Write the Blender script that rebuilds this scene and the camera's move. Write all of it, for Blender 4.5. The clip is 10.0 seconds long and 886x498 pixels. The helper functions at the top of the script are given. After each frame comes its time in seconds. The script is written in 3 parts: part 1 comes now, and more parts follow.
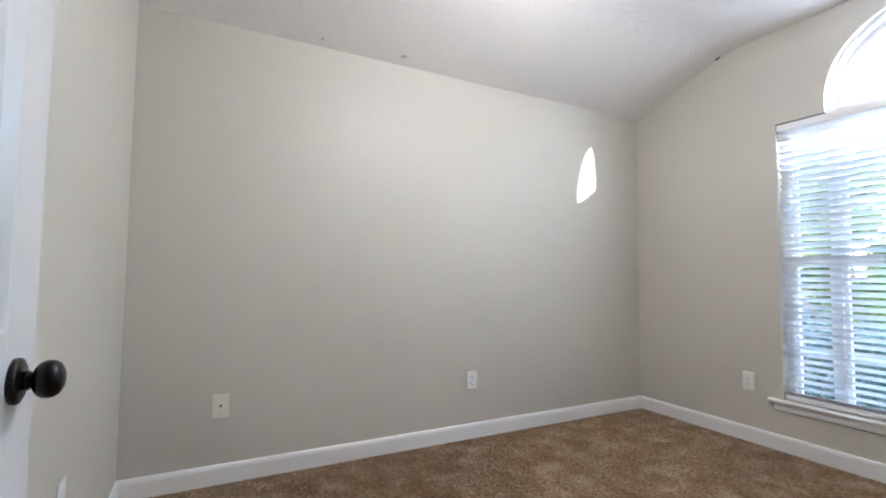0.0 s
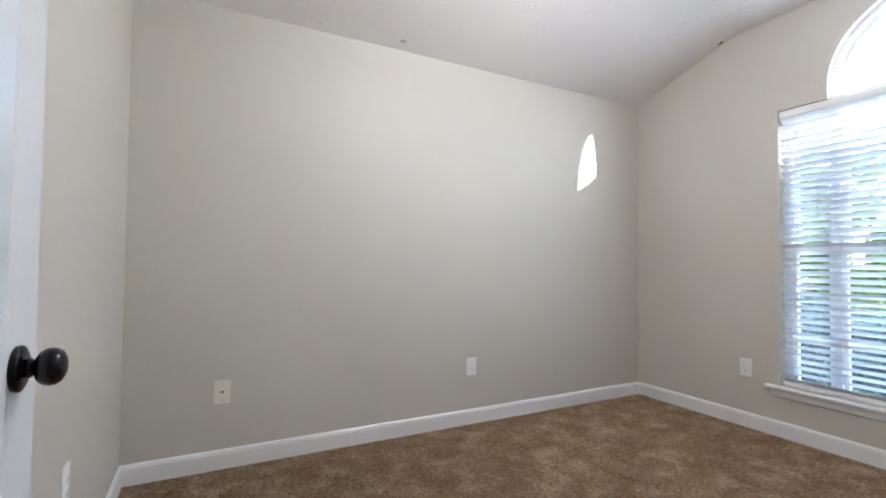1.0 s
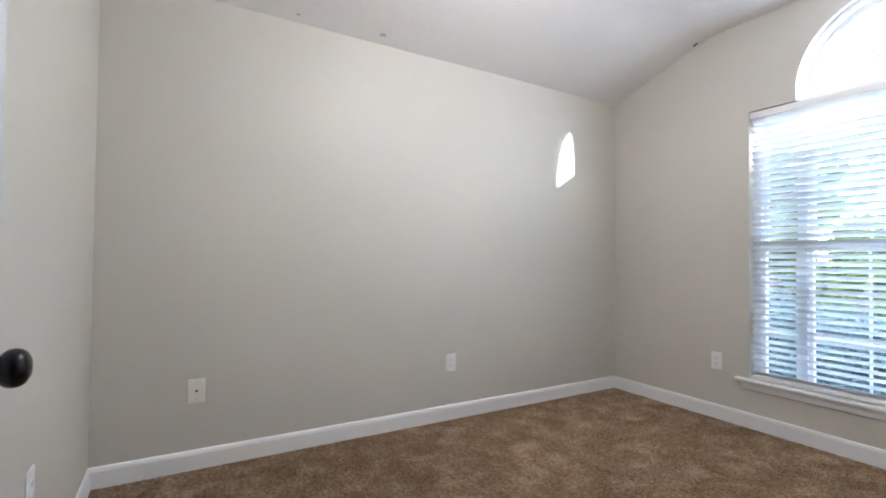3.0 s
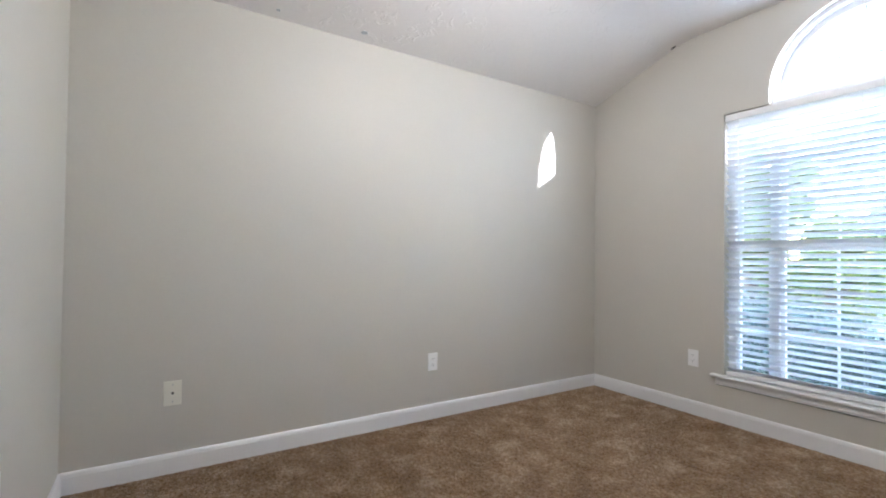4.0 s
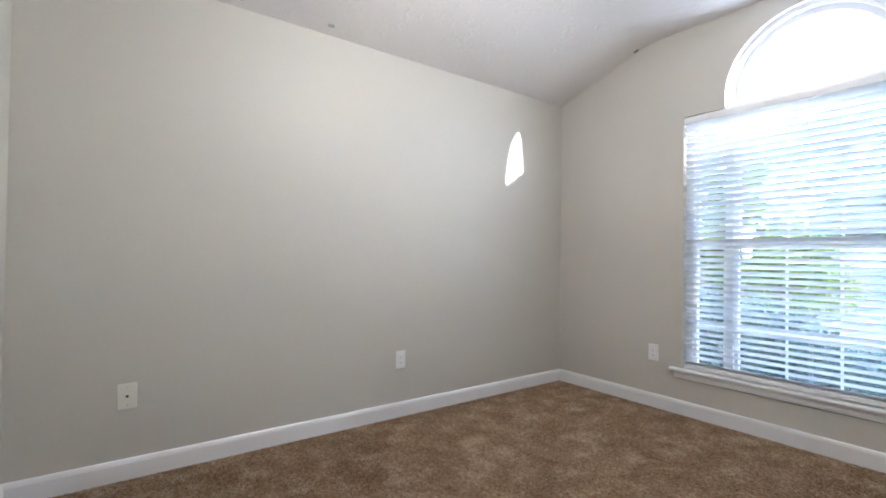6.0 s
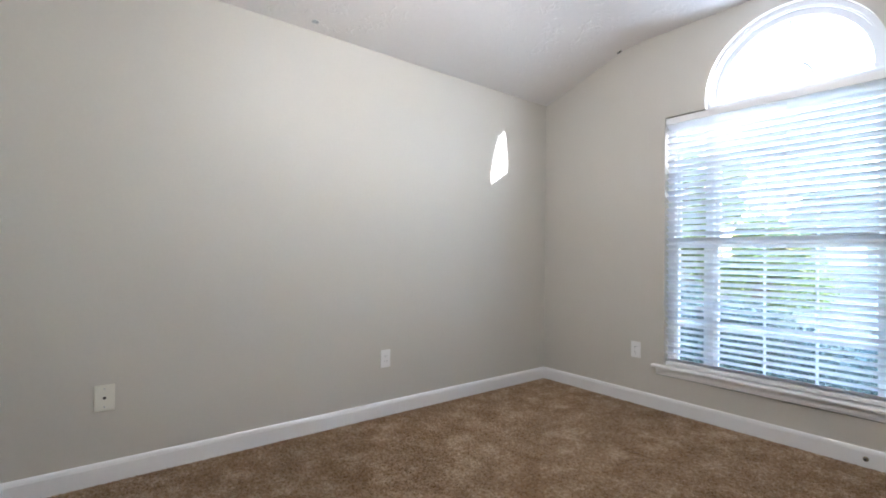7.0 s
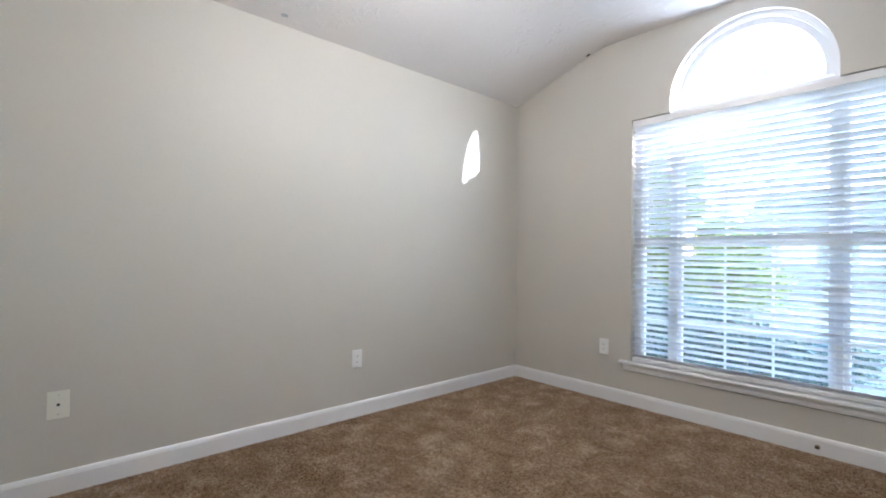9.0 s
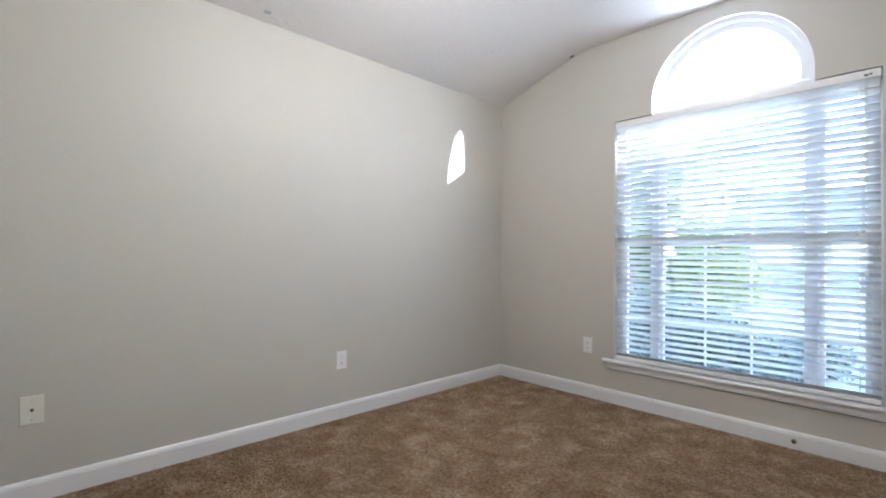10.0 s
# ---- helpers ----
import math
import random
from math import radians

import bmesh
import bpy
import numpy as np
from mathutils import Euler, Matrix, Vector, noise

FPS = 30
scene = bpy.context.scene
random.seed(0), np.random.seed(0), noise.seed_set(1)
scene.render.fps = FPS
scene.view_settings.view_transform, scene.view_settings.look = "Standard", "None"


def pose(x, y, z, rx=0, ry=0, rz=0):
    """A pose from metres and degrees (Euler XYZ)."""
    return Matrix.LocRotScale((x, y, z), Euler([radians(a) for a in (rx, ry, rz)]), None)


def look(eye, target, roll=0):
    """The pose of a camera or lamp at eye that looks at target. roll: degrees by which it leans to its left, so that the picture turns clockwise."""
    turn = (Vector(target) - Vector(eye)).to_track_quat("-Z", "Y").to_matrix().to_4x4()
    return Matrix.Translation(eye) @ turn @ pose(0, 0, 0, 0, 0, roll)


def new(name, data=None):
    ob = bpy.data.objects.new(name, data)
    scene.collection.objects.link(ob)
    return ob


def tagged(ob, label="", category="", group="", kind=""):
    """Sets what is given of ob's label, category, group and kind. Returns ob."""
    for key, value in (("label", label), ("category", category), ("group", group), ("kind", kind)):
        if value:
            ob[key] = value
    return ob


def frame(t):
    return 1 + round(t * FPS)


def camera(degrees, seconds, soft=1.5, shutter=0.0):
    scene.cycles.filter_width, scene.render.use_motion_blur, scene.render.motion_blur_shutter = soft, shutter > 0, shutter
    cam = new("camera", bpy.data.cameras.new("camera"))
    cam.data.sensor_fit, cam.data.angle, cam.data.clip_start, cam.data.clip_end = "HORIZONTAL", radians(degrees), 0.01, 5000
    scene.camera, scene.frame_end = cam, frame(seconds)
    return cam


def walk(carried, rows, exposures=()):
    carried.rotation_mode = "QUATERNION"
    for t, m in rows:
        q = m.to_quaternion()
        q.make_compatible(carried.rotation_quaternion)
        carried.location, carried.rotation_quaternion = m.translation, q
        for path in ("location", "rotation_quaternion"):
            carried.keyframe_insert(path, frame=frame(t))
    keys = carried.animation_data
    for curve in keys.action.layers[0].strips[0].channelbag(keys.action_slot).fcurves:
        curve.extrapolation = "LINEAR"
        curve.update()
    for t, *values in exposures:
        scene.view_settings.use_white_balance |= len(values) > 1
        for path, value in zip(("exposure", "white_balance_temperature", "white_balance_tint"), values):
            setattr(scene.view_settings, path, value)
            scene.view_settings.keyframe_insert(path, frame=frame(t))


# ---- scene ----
cam = camera(88.16, 10.0, soft=1.8)
PATH = [
(0.0, pose(2.6723, -3.2442, 1.0828, 93.255, -0.521, 62.617)),
    (0.5, pose(2.6700, -3.2451, 1.0831, 92.380, -0.494, 62.563)),
    (1.0, pose(2.6676, -3.2460, 1.0834, 91.657, -0.524, 62.508)),
    (1.5, pose(2.6652, -3.2470, 1.0839, 91.199, -0.575, 62.448)),
    (2.0, pose(2.6629, -3.2479, 1.0842, 91.106, -0.588, 62.201)),
    (2.5, pose(2.6605, -3.2488, 1.0845, 91.143, -0.607, 61.117)),
    (4.0, pose(2.6630, -3.2407, 1.0872, 91.073, -0.626, 57.763)),
    (4.5, pose(2.6638, -3.2380, 1.0881, 91.004, -0.657, 56.743)),
    (5.0, pose(2.6647, -3.2354, 1.0890, 90.927, -0.634, 55.710)),
    (5.5, pose(2.6628, -3.2348, 1.0872, 90.883, -0.663, 54.727)),
    (7.0, pose(2.6569, -3.2331, 1.0818, 90.729, -0.693, 51.976)),
    (7.5, pose(2.6550, -3.2325, 1.0800, 90.703, -0.686, 50.852)),
    (8.0, pose(2.6517, -3.2337, 1.0794, 90.686, -0.698, 49.918)),
    (8.5, pose(2.6485, -3.2349, 1.0788, 90.703, -0.663, 49.125)),
    (9.0, pose(2.6454, -3.2361, 1.0783, 90.706, -0.655, 48.333)),
    (9.5, pose(2.6421, -3.2372, 1.0777, 90.714, -0.688, 47.357)),
    (10.0, pose(2.6390, -3.2385, 1.0771, 90.743, -0.547, 46.379)),
]
walk(cam, PATH, exposures=[(0.0, 3.54, 5420, 13), (10.0, 3.51, 5420, 13)])

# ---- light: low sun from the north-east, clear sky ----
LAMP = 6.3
SUN_WAY = Vector((-1.0, -0.364, -0.234)).normalized()
world = bpy.data.worlds.new("sky")
scene.world = world
world.use_nodes = True
wt = world.node_tree
sky = wt.nodes.new("ShaderNodeTexSky")
sky.sky_type = "NISHITA"
sky.sun_disc = False
sky.sun_elevation = radians(12.2)
sky.sun_rotation = radians(70.0)
sky.air_density, sky.dust_density = 1.35, 0.2
wt.nodes["Background"].inputs["Strength"].default_value = 0.385
wt.links.new(sky.outputs["Color"], wt.nodes["Background"].inputs["Color"])
sun = new("sun", bpy.data.lights.new("sun", "SUN"))
sun.data.energy, sun.data.angle, sun.data.color = 1.6, radians(0.8), (1.0, 0.95, 0.88)
# the bright sky seen in the arched light, as a lamp in its opening behind the sunburst bars
arch_sky = new("arch_sky", bpy.data.lights.new("arch_sky", "AREA"))
arch_sky.data.shape, arch_sky.data.size, arch_sky.data.size_y = "ELLIPSE", 0.72, 0.35
arch_sky.data.energy, arch_sky.data.color = 0.75, (0.86, 0.92, 1.0)
arch_sky.matrix_world = look((1.782, 0.0872, 2.325), (1.782, -1.0, 2.325))
sun.matrix_world = SUN_WAY.to_track_quat("-Z", "Y").to_matrix().to_4x4()


# ---- materials ----
def mat(name, color, rough=0.5, metal=0.0, var=0.06, scale=6.0, fine=120.0, bump=0.0, bump_scale=200.0, dist=0.001, spec=0.5, coat=0.0):
    """Principled surface whose colour wanders at two scales, with a fine relief."""
    m = bpy.data.materials.new(name)
    m.use_nodes = True
    nt = m.node_tree
    N, K = nt.nodes, nt.links
    b = N["Principled BSDF"]
    b.inputs["Roughness"].default_value = rough
    b.inputs["Metallic"].default_value = metal
    b.inputs["Specular IOR Level"].default_value = spec
    b.inputs["Coat Weight"].default_value = coat
    co = N.new("ShaderNodeTexCoord")
    n1, n2 = N.new("ShaderNodeTexNoise"), N.new("ShaderNodeTexNoise")
    n1.inputs["Scale"].default_value, n2.inputs["Scale"].default_value = scale, fine
    n1.inputs["Detail"].default_value = 4
    mix = N.new("ShaderNodeMath")
    mix.operation = "ADD"
    K.new(co.outputs["Object"], n1.inputs["Vector"])
    K.new(co.outputs["Object"], n2.inputs["Vector"])
    K.new(n1.outputs["Fac"], mix.inputs[0])
    K.new(n2.outputs["Fac"], mix.inputs[1])
    r = N.new("ShaderNodeMapRange")
    r.inputs["From Min"].default_value, r.inputs["From Max"].default_value = 0.6, 1.4
    r.inputs["To Min"].default_value, r.inputs["To Max"].default_value = 1 - var, 1 + var
    K.new(mix.outputs[0], r.inputs["Value"])
    s = N.new("ShaderNodeVectorMath")
    s.operation = "SCALE"
    s.inputs[0].default_value = color
    K.new(r.outputs["Result"], s.inputs["Scale"])
    K.new(s.outputs["Vector"], b.inputs["Base Color"])
    if bump:
        n3, bm = N.new("ShaderNodeTexNoise"), N.new("ShaderNodeBump")
        n3.inputs["Scale"].default_value, n3.inputs["Detail"].default_value = bump_scale, 3
        bm.inputs["Strength"].default_value, bm.inputs["Distance"].default_value = bump, dist
        K.new(co.outputs["Object"], n3.inputs["Vector"])
        K.new(n3.outputs["Fac"], bm.inputs["Height"])
        K.new(bm.outputs["Normal"], b.inputs["Normal"])
    return m


M_WALL = mat("wall_paint", (0.61, 0.583, 0.520), 0.50, var=0.02, scale=1.2, fine=60, bump=0.12, bump_scale=160, dist=0.0015)
M_TRIM = mat("trim_paint", (0.87, 0.865, 0.855), 0.35, var=0.02, scale=5, bump=0.08, bump_scale=60)
M_DOOR = mat("door_paint", (0.80, 0.81, 0.83), 0.27, var=0.02, scale=4, bump=0.15, bump_scale=90)
M_BLACK = mat("black_bronze", (0.004, 0.004, 0.005), 0.26, var=0.2, scale=30, spec=0.3)
M_PLATE = mat("white_plastic", (0.87, 0.865, 0.85), 0.3, var=0.015, scale=20)
M_IVORY = mat("ivory_plastic", (0.82, 0.80, 0.70), 0.3, var=0.015, scale=20)
M_SLOT = mat("dark_slot", (0.03, 0.03, 0.03), 0.6, var=0.1)
M_BRASS = mat("dull_metal", (0.30, 0.25, 0.18), 0.4, metal=0.9, var=0.2, scale=80)
M_VINYL = mat("window_vinyl", (0.80, 0.81, 0.83), 0.35, var=0.015, scale=8)
M_STUCCO = mat("exterior_render", (0.15, 0.155, 0.17), 0.9, var=0.1, scale=3, bump=0.4, bump_scale=60, dist=0.004)
M_SMUDGE = mat("grey_smudge", (0.48, 0.50, 0.52), 0.8, var=0.2, scale=60)
M_DARKMARK = mat("dark_mark", (0.05, 0.06, 0.055), 0.6, var=0.2, scale=60)
M_CORD = mat("white_cord", (0.8, 0.8, 0.8), 0.7, var=0.03, scale=80)
M_LAWN = mat("lawn", (0.11, 0.115, 0.085), 0.9, var=0.5, scale=2.5, fine=60, bump=0.6, bump_scale=80, dist=0.02)
M_BARK = mat("bark", (0.13, 0.10, 0.08), 0.9, var=0.4, scale=12, bump=0.8, bump_scale=40, dist=0.01)
M_SHINGLE = mat("roof_shingle", (0.09, 0.08, 0.075), 0.9, var=0.35, scale=3, fine=25, bump=0.6, bump_scale=18, dist=0.02)
M_PATH = mat("asphalt", (0.085, 0.085, 0.09), 0.85, var=0.12, scale=3, bump=0.4, bump_scale=120, dist=0.003)


def ceiling_material():
    """White ceiling paint over a stomped plaster texture."""
    m = mat("ceiling_paint", (0.80, 0.772, 0.748), 0.8, var=0.02, scale=1.0, fine=40)
    N, K = m.node_tree.nodes, m.node_tree.links
    b, co = N["Principled BSDF"], N["Texture Coordinate"]
    n, v = N.new("ShaderNodeTexNoise"), N.new("ShaderNodeTexNoise")
    n.inputs["Scale"].default_value, n.inputs["Detail"].default_value, n.inputs["Distortion"].default_value = 20, 5, 1.2
    v.inputs["Scale"].default_value, v.inputs["Detail"].default_value = 5, 2
    r, r2, mu = N.new("ShaderNodeMapRange"), N.new("ShaderNodeMapRange"), N.new("ShaderNodeMath")
    r.inputs["From Min"].default_value, r.inputs["From Max"].default_value = 0.53, 0.62
    r2.inputs["From Min"].default_value, r2.inputs["From Max"].default_value = 0.45, 0.62
    mu.operation = "MULTIPLY"
    bm = N.new("ShaderNodeBump")
    bm.inputs["Strength"].default_value, bm.inputs["Distance"].default_value = 0.45, 0.006
    for t in (n, v):
        K.new(co.outputs["Object"], t.inputs["Vector"])
    K.new(n.outputs["Fac"], r.inputs["Value"])
    K.new(v.outputs["Fac"], r2.inputs["Value"])
    K.new(r.outputs["Result"], mu.inputs[0])
    K.new(r2.outputs["Result"], mu.inputs[1])
    K.new(mu.outputs[0], bm.inputs["Height"])
    K.new(bm.outputs["Normal"], b.inputs["Normal"])
    return m


M_CEIL = ceiling_material()


def carpet_material():
    """Brown cut-pile carpet: worn paler patches, dark tracks and tuft grain."""
    m = bpy.data.materials.new("carpet")
    m.use_nodes = True
    N, K = m.node_tree.nodes, m.node_tree.links
    b = N["Principled BSDF"]
    b.inputs["Roughness"].default_value = 0.95
    b.inputs["Specular IOR Level"].default_value = 0.1
    b.inputs["Sheen Weight"].default_value = 0.25
    b.inputs["Sheen Roughness"].default_value = 0.5
    co = N.new("ShaderNodeTexCoord")

    def noise_at(scale, detail, dist=0.0):
        n = N.new("ShaderNodeTexNoise")
        n.inputs["Scale"].default_value, n.inputs["Detail"].default_value, n.inputs["Distortion"].default_value = scale, detail, dist
        K.new(co.outputs["Object"], n.inputs["Vector"])
        return n.outputs["Fac"]

    big, mid, fine = noise_at(7.0, 5, 0.4), noise_at(48, 4), noise_at(125, 2)
    a1, a2 = N.new("ShaderNodeMath"), N.new("ShaderNodeMath")
    a1.operation = a2.operation = "MULTIPLY_ADD"
    K.new(mid, a1.inputs[0])
    a1.inputs[1].default_value = 0.66
    soft_big = N.new("ShaderNodeMath")
    soft_big.operation = "MULTIPLY_ADD"
    soft_big.inputs[1].default_value, soft_big.inputs[2].default_value = 0.55, 0.225
    K.new(big, soft_big.inputs[0])
    worn, worn_add = N.new("ShaderNodeMapRange"), N.new("ShaderNodeMath")
    worn.inputs["From Min"].default_value, worn.inputs["From Max"].default_value = 0.56, 0.68
    worn.inputs["To Min"].default_value, worn.inputs["To Max"].default_value = -0.012, 0.085
    K.new(noise_at(4.2, 3, 0.9), worn.inputs["Value"])
    worn_add.operation = "ADD"
    K.new(soft_big.outputs[0], worn_add.inputs[0])
    K.new(worn.outputs["Result"], worn_add.inputs[1])
    K.new(worn_add.outputs[0], a1.inputs[2])
    K.new(fine, a2.inputs[0])
    a2.inputs[1].default_value = 0.33
    K.new(a1.outputs[0], a2.inputs[2])
    ramp = N.new("ShaderNodeValToRGB")
    e = ramp.color_ramp.elements
    e[0].position, e[0].color = 0.395, (0.205, 0.116, 0.050, 1)
    e[1].position, e[1].color = 0.61, (0.58, 0.44, 0.285, 1)
    k = ramp.color_ramp.elements.new(0.5)
    k.color = (0.34, 0.222, 0.117, 1)
    half = N.new("ShaderNodeMath")
    half.operation = "MULTIPLY"
    half.inputs[1].default_value = 0.516
    K.new(a2.outputs[0], half.inputs[0])
    K.new(half.outputs[0], ramp.inputs["Fac"])
    K.new(ramp.outputs["Color"], b.inputs["Base Color"])
    bm = N.new("ShaderNodeBump")
    bm.inputs["Strength"].default_value, bm.inputs["Distance"].default_value = 0.8, 0.006
    K.new(fine, bm.inputs["Height"])
    K.new(bm.outputs["Normal"], b.inputs["Normal"])
    return m


M_CARPET = carpet_material()


def slat_material():
    """White vinyl that lets some light through."""
    m = mat("blind_slat_vinyl", (0.84, 0.84, 0.885), 0.4, var=0.01, scale=10)
    N, K = m.node_tree.nodes, m.node_tree.links
    b, out = N["Principled BSDF"], N["Material Output"]
    tl, mx = N.new("ShaderNodeBsdfTranslucent"), N.new("ShaderNodeMixShader")
    tl.inputs["Color"].default_value = (0.8, 0.82, 0.86, 1)
    mx.inputs["Fac"].default_value = 0.06
    K.new(b.outputs["BSDF"], mx.inputs[1])
    K.new(tl.outputs["BSDF"], mx.inputs[2])
    K.new(mx.outputs["Shader"], out.inputs["Surface"])
    return m


M_SLAT = slat_material()


def glass_material():
    m = bpy.data.materials.new("window_glass")
    m.use_nodes = True
    b = m.node_tree.nodes["Principled BSDF"]
    b.inputs["Base Color"].default_value = (0.985, 0.985, 0.985, 1)
    b.inputs["Roughness"].default_value = 0.0
    b.inputs["Transmission Weight"].default_value = 1.0
    b.inputs["IOR"].default_value = 1.45
    return m


M_GLASS = glass_material()


def leaf_material(name, dark, light):
    m = bpy.data.materials.new(name)
    m.use_nodes = True
    N, K = m.node_tree.nodes, m.node_tree.links
    b, out = N["Principled BSDF"], N["Material Output"]
    b.inputs["Roughness"].default_value = 0.5
    g = N.new("ShaderNodeNewGeometry")
    ramp = N.new("ShaderNodeValToRGB")
    ramp.color_ramp.elements[0].color = (*dark, 1)
    ramp.color_ramp.elements[1].color = (*light, 1)
    K.new(g.outputs["Random Per Island"], ramp.inputs["Fac"])
    K.new(ramp.outputs["Color"], b.inputs["Base Color"])
    tl, mx = N.new("ShaderNodeBsdfTranslucent"), N.new("ShaderNodeMixShader")
    K.new(ramp.outputs["Color"], tl.inputs["Color"])
    mx.inputs["Fac"].default_value = 0.35
    K.new(b.outputs["BSDF"], mx.inputs[1])
    K.new(tl.outputs["BSDF"], mx.inputs[2])
    K.new(mx.outputs["Shader"], out.inputs["Surface"])
    return m


M_LEAF = leaf_material("tree_leaf", (0.07, 0.115, 0.035), (0.22, 0.26, 0.06))
# greens shifted to pale blue: haze and blue shade put into the colour
M_SHRUB = leaf_material("hazed_shrub_leaf", (0.042, 0.066, 0.070), (0.115, 0.15, 0.125))


# ---- building helpers ----
def part(name, bm, material, parent=None, label="", smooth=False):
    """Links a bmesh as one mesh object, under parent if there is one."""
    me = bpy.data.meshes.new(name)
    bmesh.ops.recalc_face_normals(bm, faces=bm.faces)
    bm.to_mesh(me)
    bm.free()
    me.materials.append(material)
    if smooth:
        for f in me.polygons:
            f.use_smooth = True
    ob = new(name, me)
    if parent:
        ob.parent = parent
        ob.matrix_parent_inverse = parent.matrix_world.inverted()
    if label:
        tagged(ob, label)
    return ob


def thing(name, at, label, category, group="", kind=""):
    """An Empty at a thing's base, to hold its parts."""
    e = new(name)
    e.empty_display_size = 0.05
    e.matrix_world = pose(*at)
    bpy.context.view_layer.update()
    return tagged(e, label, category, group, kind)


def box(bm, x0, x1, y0, y1, z0, z1, bevel=0.0, seg=2):
    m = Matrix.LocRotScale(((x0 + x1) / 2, (y0 + y1) / 2, (z0 + z1) / 2), None, (x1 - x0, y1 - y0, z1 - z0))
    vs = bmesh.ops.create_cube(bm, size=1.0, matrix=m)["verts"]
    if bevel:
        es = {e for v in vs for e in v.link_edges}
        bmesh.ops.bevel(bm, geom=list(es), offset=bevel, segments=seg, affect="EDGES", profile=0.5)
    return bm


def boxes(*rows, bevel=0.0):
    bm = bmesh.new()
    for r in rows:
        box(bm, *r, bevel=bevel)
    return bm


def prism(bm, pts, axis, a, b):
    """Extrudes a polygon of pairs along an axis from a to b."""
    def at(u, v, w):
        return {"x": (w, u, v), "y": (u, w, v), "z": (u, v, w)}[axis]
    lo = [bm.verts.new(at(u, v, a)) for u, v in pts]
    hi = [bm.verts.new(at(u, v, b)) for u, v in pts]
    n = len(pts)
    bm.faces.new(lo)
    bm.faces.new(hi[::-1])
    for i in range(n):
        bm.faces.new((lo[i], hi[i], hi[(i + 1) % n], lo[(i + 1) % n]))
    return bm


def lathe(bm, prof, seg=32, m=Matrix()):
    """Turns pairs of (radius, height) round z."""
    rings = []
    for r, h in prof:
        rings.append([bm.verts.new(m @ Vector((max(r, 1e-5) * math.cos(2 * math.pi * i / seg), max(r, 1e-5) * math.sin(2 * math.pi * i / seg), h))) for i in range(seg)])
    for a, b in zip(rings, rings[1:]):
        for i in range(seg):
            bm.faces.new((a[i], a[(i + 1) % seg], b[(i + 1) % seg], b[i]))
    bm.faces.new(rings[0][::-1])
    bm.faces.new(rings[-1])
    return bm


# ---- sizes of the room ----
ROOM_X, SOUTH_Y = 3.58, -3.588         # west wall at x 0, window wall at y 0
EAVE, FLAT, BEND = 2.422, 2.686, 0.80   # ceiling: low edge, flat part, where the slope ends
NOOK_X, NOOK_Y = 2.745, -2.30           # wall with the doorway
WIN_L, WIN_R, WIN_B, WIN_T = 1.069, 2.500, 0.307, 2.073
ARCH_X, ARCH_Z, ARCH_R = 1.782, 2.146, 0.445
OUT = 0.125                            # outer wall thickness
GLASS_Y = 0.085

# ---- structure ----
bm = boxes((-0.12, NOOK_X, SOUTH_Y - 0.12, 0.0, -0.10, 0.0), (NOOK_X, ROOM_X + 0.12, NOOK_Y - 0.12, 0.0, -0.10, 0.0), (NOOK_X, 4.12, -4.92, NOOK_Y - 0.12, -0.10, 0.0))
floor = tagged(part("floor", bm, M_CARPET), "brown mottled cut-pile carpet wall to wall", "carpet", kind="structure")

bm = boxes((-0.12, 0.0, SOUTH_Y - 0.12, OUT, -0.1, 2.85))
tagged(part("wall_west", bm, M_WALL), "plain greige painted wall with a sunlit spot", "wall", kind="structure")

bm = bmesh.new()
box(bm, 0.0, WIN_L, 0.0, OUT, -0.1, 2.85)
box(bm, WIN_R, ROOM_X + 0.12, 0.0, OUT, -0.1, 2.85)
box(bm, WIN_L, WIN_R, 0.0, OUT, -0.1, WIN_B)
arc = [(ARCH_X - ARCH_R * math.cos(a), ARCH_Z + ARCH_R * math.sin(a)) for a in np.linspace(0, math.pi, 49)]
prism(bm, [(WIN_L, WIN_T), (ARCH_X - ARCH_R, WIN_T), *arc, (ARCH_X + ARCH_R, WIN_T), (WIN_R, WIN_T), (WIN_R, 2.85), (WIN_L, 2.85)], "y", 0.0, OUT)
tagged(part("wall_north", bm, M_WALL), "greige painted wall with an arched window opening", "wall", kind="structure")

tagged(part("wall_south", boxes((0.0, NOOK_X + 0.12, SOUTH_Y - 0.12, SOUTH_Y, -0.1, 2.85)), M_WALL), "plain greige painted wall behind the open door", "wall", kind="structure")
tagged(part("wall_east", boxes((ROOM_X, ROOM_X + 0.12, NOOK_Y, 0.0, -0.1, 2.85)), M_WALL), "plain greige painted wall", "wall", kind="structure")
tagged(part("wall_return", boxes((NOOK_X, ROOM_X, NOOK_Y - 0.12, NOOK_Y, -0.1, 2.85)), M_WALL), "plain greige painted wall", "wall", kind="structure")
DOOR_S, DOOR_N, DOOR_H = -3.477, -2.575, 2.045
tagged(part("wall_doorway", boxes((NOOK_X, NOOK_X + 0.12, SOUTH_Y, DOOR_S, -0.1, 2.85), (NOOK_X, NOOK_X + 0.12, DOOR_N, NOOK_Y - 0.12, -0.1, 2.85),
     (NOOK_X, NOOK_X + 0.12, DOOR_S, DOOR_N, DOOR_H, 2.85)), M_WALL), "greige painted wall with a doorway", "wall", kind="structure")
